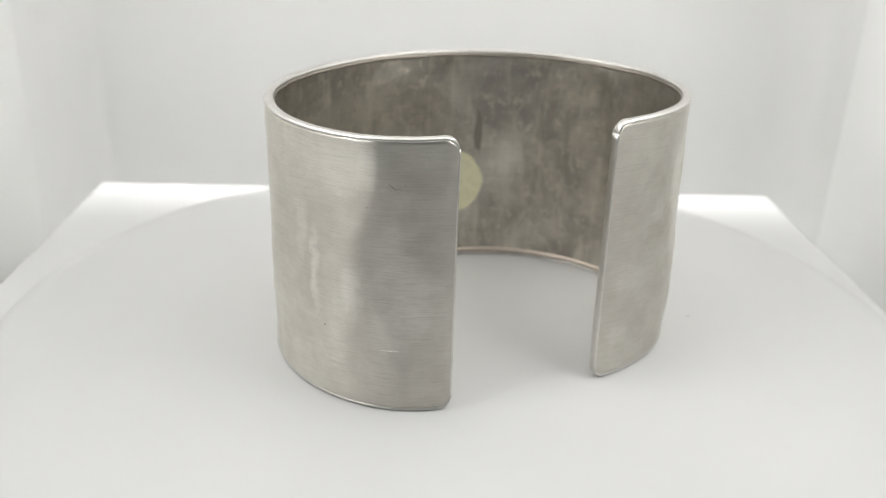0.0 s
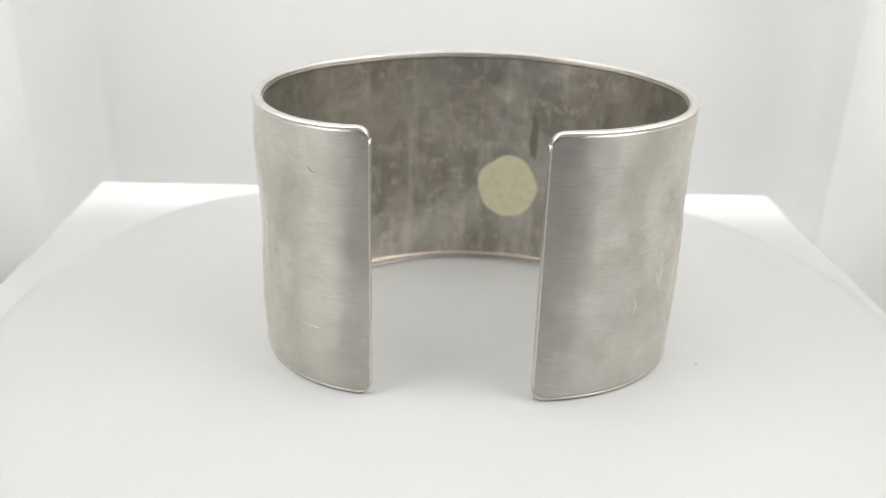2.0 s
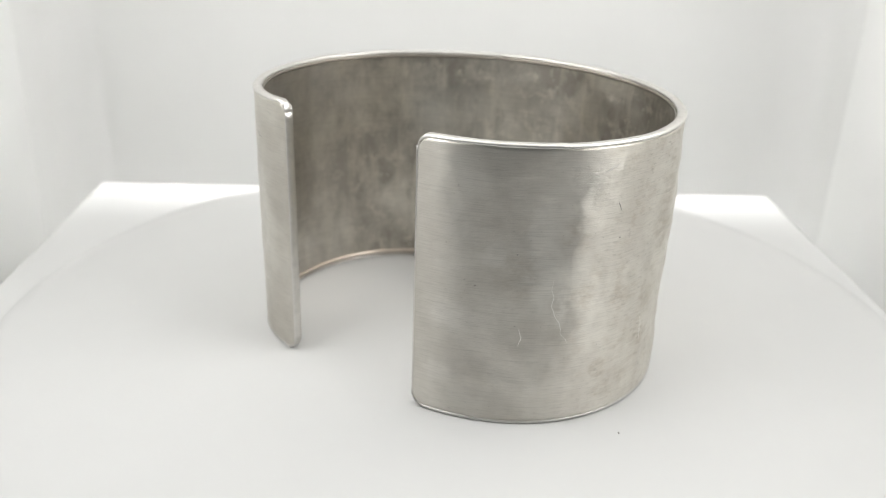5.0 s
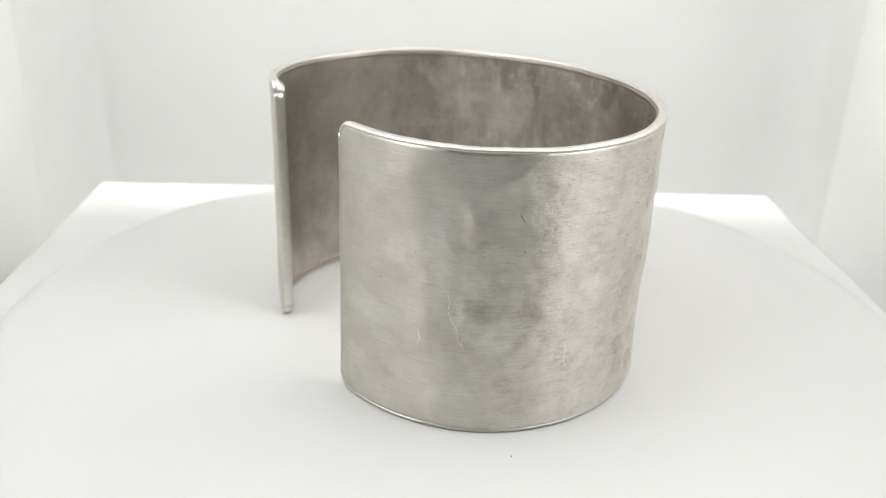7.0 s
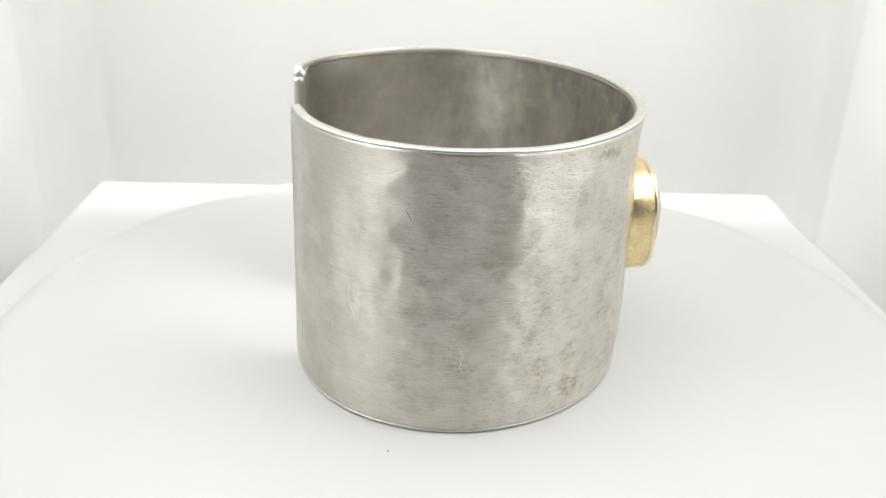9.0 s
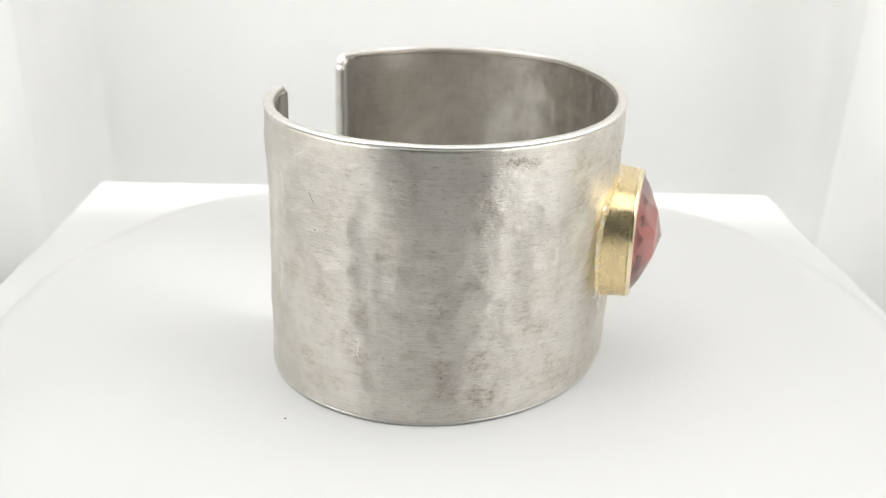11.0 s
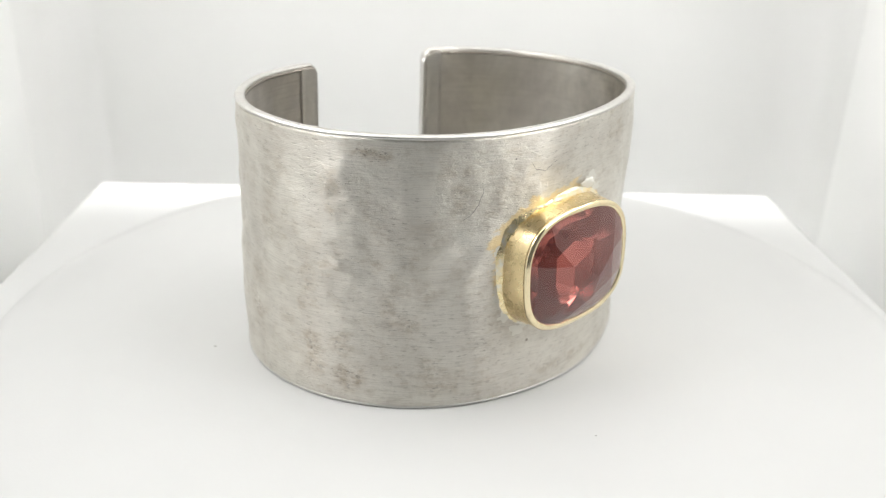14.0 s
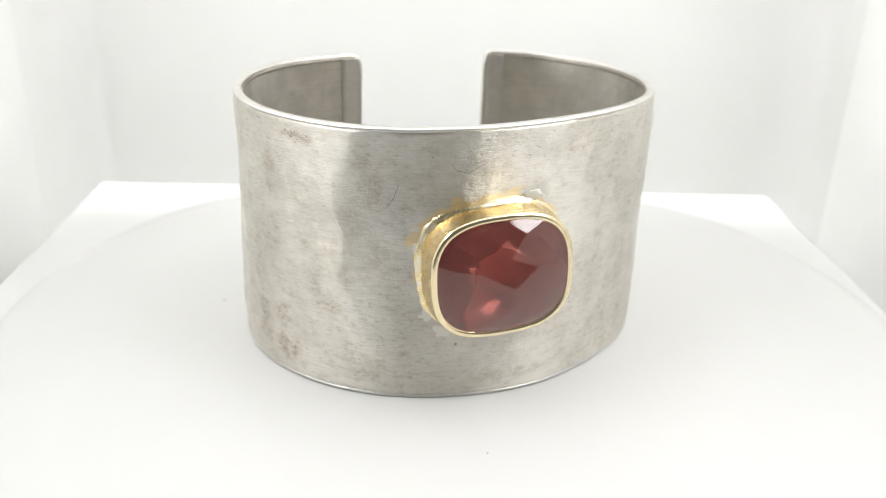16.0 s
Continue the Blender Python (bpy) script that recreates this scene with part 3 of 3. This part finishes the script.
def scratch(points, wide, mat, parent, name="scratch"):
    """A thin mark along points (s, z) on the outer face."""
    line = []
    for (s0, z0), (s1, z1) in zip(points, points[1:]):
        steps = max(2, int(math.hypot(s1 - s0, z1 - z0) / 0.25))
        line += [(s0 + (s1 - s0) * k / steps, z0 + (z1 - z0) * k / steps) for k in range(steps)]
    line.append(points[-1])
    bm = bmesh.new()
    pairs = []
    for k, (s0, z0) in enumerate(line):
        a, b = line[max(k - 1, 0)], line[min(k + 1, len(line) - 1)]
        d = Vector((b[0] - a[0], b[1] - a[1])).normalized()
        f = k / (len(line) - 1)
        half = wide / 2 * (0.25 + math.sin(math.pi * f)) * (0.8 + 0.5 * noise.noise(Vector((s0 * 3, z0 * 3, 0))))
        wav = noise.noise(Vector((s0 * 1.5, z0 * 1.5, 5))) * 0.12
        pairs.append([bm.verts.new(skin(s0 - d.y * (sd * half + wav), z0 + d.x * (sd * half + wav), 0.022) * MM) for sd in (-1, 0, 1)])
    for a, b in zip(pairs, pairs[1:]):
        for k in (0, 1):
            bm.faces.new((a[k], a[k + 1], b[k + 1], b[k]))
    return part(name, bm, mat, parent)


def blot(s0, z0, rs, rz, mat, parent, name, label="", off=0.03, seed=0, rough=0.3, rings=6):
    """A flat uneven patch lying on a face of the band."""
    bm = bmesh.new()
    n = 40
    loops = [[bm.verts.new(skin(s0, z0, off) * MM)]]
    for i in range(1, rings + 1):
        ring = []
        for k in range(n):
            a = 2 * math.pi * k / n
            g = i / rings * (1 + noise.noise(Vector((math.cos(a) * 1.5, math.sin(a) * 1.5, seed))) * rough)
            ring.append(bm.verts.new(skin(s0 + math.cos(a) * rs * g, z0 + math.sin(a) * rz * g, off) * MM))
        loops.append(ring)
    for a, b in zip(loops, loops[1:]):
        for k in range(n):
            j = (k + 1) % n
            bm.faces.new(list(dict.fromkeys((a[k % len(a)], a[j % len(a)], b[j], b[k]))))
    return part(name, bm, mat, parent, label)


def specks(s0, z0, rs, rz, count, size, parent, seed):
    """A cluster of tiny dark pits in the outer face."""
    rng = random.Random(seed)
    bm = bmesh.new()
    for _ in range(count * 2):
        s1, z1 = s0 + rng.gauss(0, rs), min(max(z0 + rng.gauss(0, rz), 1.2), HIGH - 1.3)
        r = size * rng.uniform(0.25, 0.9)
        ring = [bm.verts.new(skin(s1 + math.cos(a) * r * rng.uniform(1.2, 3.2), z1 + math.sin(a) * r * rng.uniform(0.25, 0.6), 0.022) * MM)
                for a in [math.pi * k / 4 for k in range(8)]]
        bm.faces.new(ring)
    return part("tarnish_specks", bm, M_TARNISH, parent, "cluster of small dark tarnish pits")


def marks(thing):
    def at(x, y, z):
        return nearest_s(x, y), z
    scratch([at(2.6, 27.26, 32.2), at(2.4, 27.2, 31.2), at(2.94, 27.29, 29.7), at(3.7, 27.4, 28.4), at(5.0, 27.6, 27.5)], 0.09, M_MARK, thing)
    scratch([at(-3.65, 25.6, 34.7), at(-4.5, 25.2, 33.4), at(-5.9, 24.7, 33.0), at(-7.2, 24.0, 33.8), at(-8.55, 23.2, 34.5)], 0.09, M_MARK, thing)
    scratch([at(33.15, 3.26, 34.7), at(33.0, 5.67, 36.0)], 0.11, M_PALE, thing)
    scratch([at(32.95, 6.1, 30.9), at(32.9, 6.8, 29.4)], 0.13, M_MARK, thing)
    scratch([at(32.3, -6.0, 14.5), at(32.3, -5.6, 13.2), at(32.4, -5.9, 11.8)], 0.10, M_PALE, thing)
    # thin jagged creases left by the hammer
    for line in (((18.2, 21.2), (18.0, 20.0), (18.4, 18.9), (18.1, 17.6), (18.6, 16.2), (19.3, 15.2), (19.5, 13.8), (20.6, 12.2)),
                 ((33.2, 13.0), (33.7, 11.6), (33.4, 10.2), (34.1, 8.8))):
        scratch(line, 0.10, M_PALE, thing, "crease")
    scratch([at(-5.6, -29.7, 32.7), at(-4.9, -29.7, 31.9), at(-4.0, -29.7, 31.9)], 0.12, M_MARK, thing)
    scratch([at(-6.8, -29.6, 9.2), at(-4.2, -29.6, 9.3)], 0.16, M_PALE, thing)
    for x, y, z, r in ((-5.23, 24.99, 8.5, 0.30), (-1.71, 26.25, 35.1, 0.13), (32.88, 6.94, 25.9, 0.15), (-14.57, -27.42, 11.2, 0.18),
                       (-8.4, -29.4, 29.2, 0.13), (27.94, -10.6, 19.8, 0.14), (31.5, -6.5, 24.5, 0.12)):
        s0, z0 = at(x, y, z)
        blot(s0, z0, r * 0.8, r * 0.8, M_TARNISH if r > 0.2 else M_MARK, thing, "pit", seed=x, off=0.022, rings=2)
    for k, (x, y, z, rs, rz, c, size) in enumerate(((16.5, 26.2, 36.3, 1.1, 0.5, 26, 0.10), (20, 25, 31.5, 0.9, 1.2, 18, 0.08), (24, 22.5, 29.0, 0.8, 1.6, 22, 0.08),
                                                     (22, 24, 19, 1.6, 2.2, 14, 0.06), (26, 21, 4.6, 2.0, 1.5, 12, 0.07))):
        s0, z0 = at(x, y, z)
        specks(s0, z0, rs, rz, c, size, thing, k)
    s0, z0 = at(-4.3, 24.0, 14.8)
    blot(s0, z0, 5.6, 5.7, M_BRASSY, thing, "backing_patch", "pale yellow metal patch behind the stone", off=-THICK - 0.10, seed=2.2, rough=0.09)
    s0, z0 = at(-0.2, 25.5, 24.0)
    blot(s0, z0, 0.7, 4.2, M_SMEAR, thing, "tarnish_smear", "dark streak of tarnish inside the band", off=-THICK - 0.07, seed=4.0, rough=0.45)


def gemstone(parent):
    """A cushion stone: broad kite facets rise in three belts to a blunt point, with a faceted back below."""
    bm = bmesh.new()
    a, b, n = BW - 0.62, BH - 0.62, 12

    def ring(count, f, w, shift, power=2.7):
        return [bm.verts.new(set_point(*(c * f for c in cushion(k + shift, count, a, b, power)), w)) for k in range(count)]

    foot, edge = ring(24, 1.0, -0.5, 0), ring(24, 0.995, 0.0, 0)
    belt_low, belt_high = ring(n, 0.80, 1.15, 0.5), ring(n // 2, 0.46, 2.65, 0.5, 2.3)
    tip = bm.verts.new(set_point(0.3, -0.3, 3.5))
    back_high, back_low = ring(n, 0.72, -1.7, 0.5), ring(n // 2, 0.34, -2.9, 0.5, 2.2)
    for k in range(24):
        bm.faces.new((foot[k], foot[(k + 1) % 24], edge[(k + 1) % 24], edge[k]))
    for rim_ring, belt in ((edge, belt_low), (foot, back_high)):
        for k in range(n):
            c, d, e = rim_ring[2 * k], rim_ring[2 * k + 1], rim_ring[(2 * k + 2) % 24]
            bm.faces.new((c, d, belt[k]))
            bm.faces.new((d, e, belt[k]))
            bm.faces.new((e, belt[(k + 1) % n], belt[k]))
    for low, high in ((belt_low, belt_high), (back_high, back_low)):
        for k in range(n // 2):
            j = (k + 1) % (n // 2)
            bm.faces.new((low[2 * k], low[2 * k + 1], high[k]))
            bm.faces.new((low[2 * k + 1], low[(2 * k + 2) % n], high[j]))
            bm.faces.new((low[2 * k + 1], high[j], high[k]))
    for k in range(n // 2):
        bm.faces.new((belt_high[k], belt_high[(k + 1) % (n // 2)], tip))
    bm.faces.new(back_low)
    return part("gemstone", bm, M_GEM, parent, "dark red faceted cushion garnet", smooth=False)


def cuff():
    thing = tagged(new("cuff_bracelet"), "wide hammered silver cuff bracelet with a red stone on a turntable", "bracelet")
    band(thing)
    rim("top_rim", True, thing)
    rim("bottom_rim", False, thing)
    inner_wire(1.15, M_WIRE, 0.30, thing)
    # thinner and darker, set where a dark line runs below the top rim
    inner_wire(HIGH - 0.85, M_SMEAR, 0.24, thing)
    for start in (True, False):
        end_edge(start, thing)
        end_strip(start, thing)
    bezel(thing)
    solder_seam(thing)
    solder_lump(5.6, BH + 0.7, 0.9, 1, thing)
    for u, v, size, seed in ((6.8, BH + 0.9, 1.5, 1), (8.4, BH - 0.6, 1.1, 2), (-7.4, -BH - 0.1, 1.3, 3), (-9.4, -BH + 2.4, 0.8, 4), (-10.3, 3.6, 0.8, 5)):
        q = set_point(u, v, seat(u, v)) / MM
        blot(nearest_s(q.x, q.y), q.z, size, size * 0.7, M_SOLDER, thing, "solder_smear", "thin pale smear of solder", seed=seed * 3.7, rough=0.9)
    gemstone(thing)
    marks(thing)
    return thing


bracelet = cuff()


# ---- what moves: the disc and the cuff on it turn together ----
def motions():
    turn = [(0, -8.99), (2, -32.80), (4, -56.32), (6, -79.62), (8, -102.77), (10, -125.82), (12, -148.79), (14, -171.71), (16, -194.59)]
    rows = [(float(t), pose(0, 0, 0, 0, 0, a)) for t, a in turn]
    walk(disc, rows)
    walk(bracelet, rows)


motions()
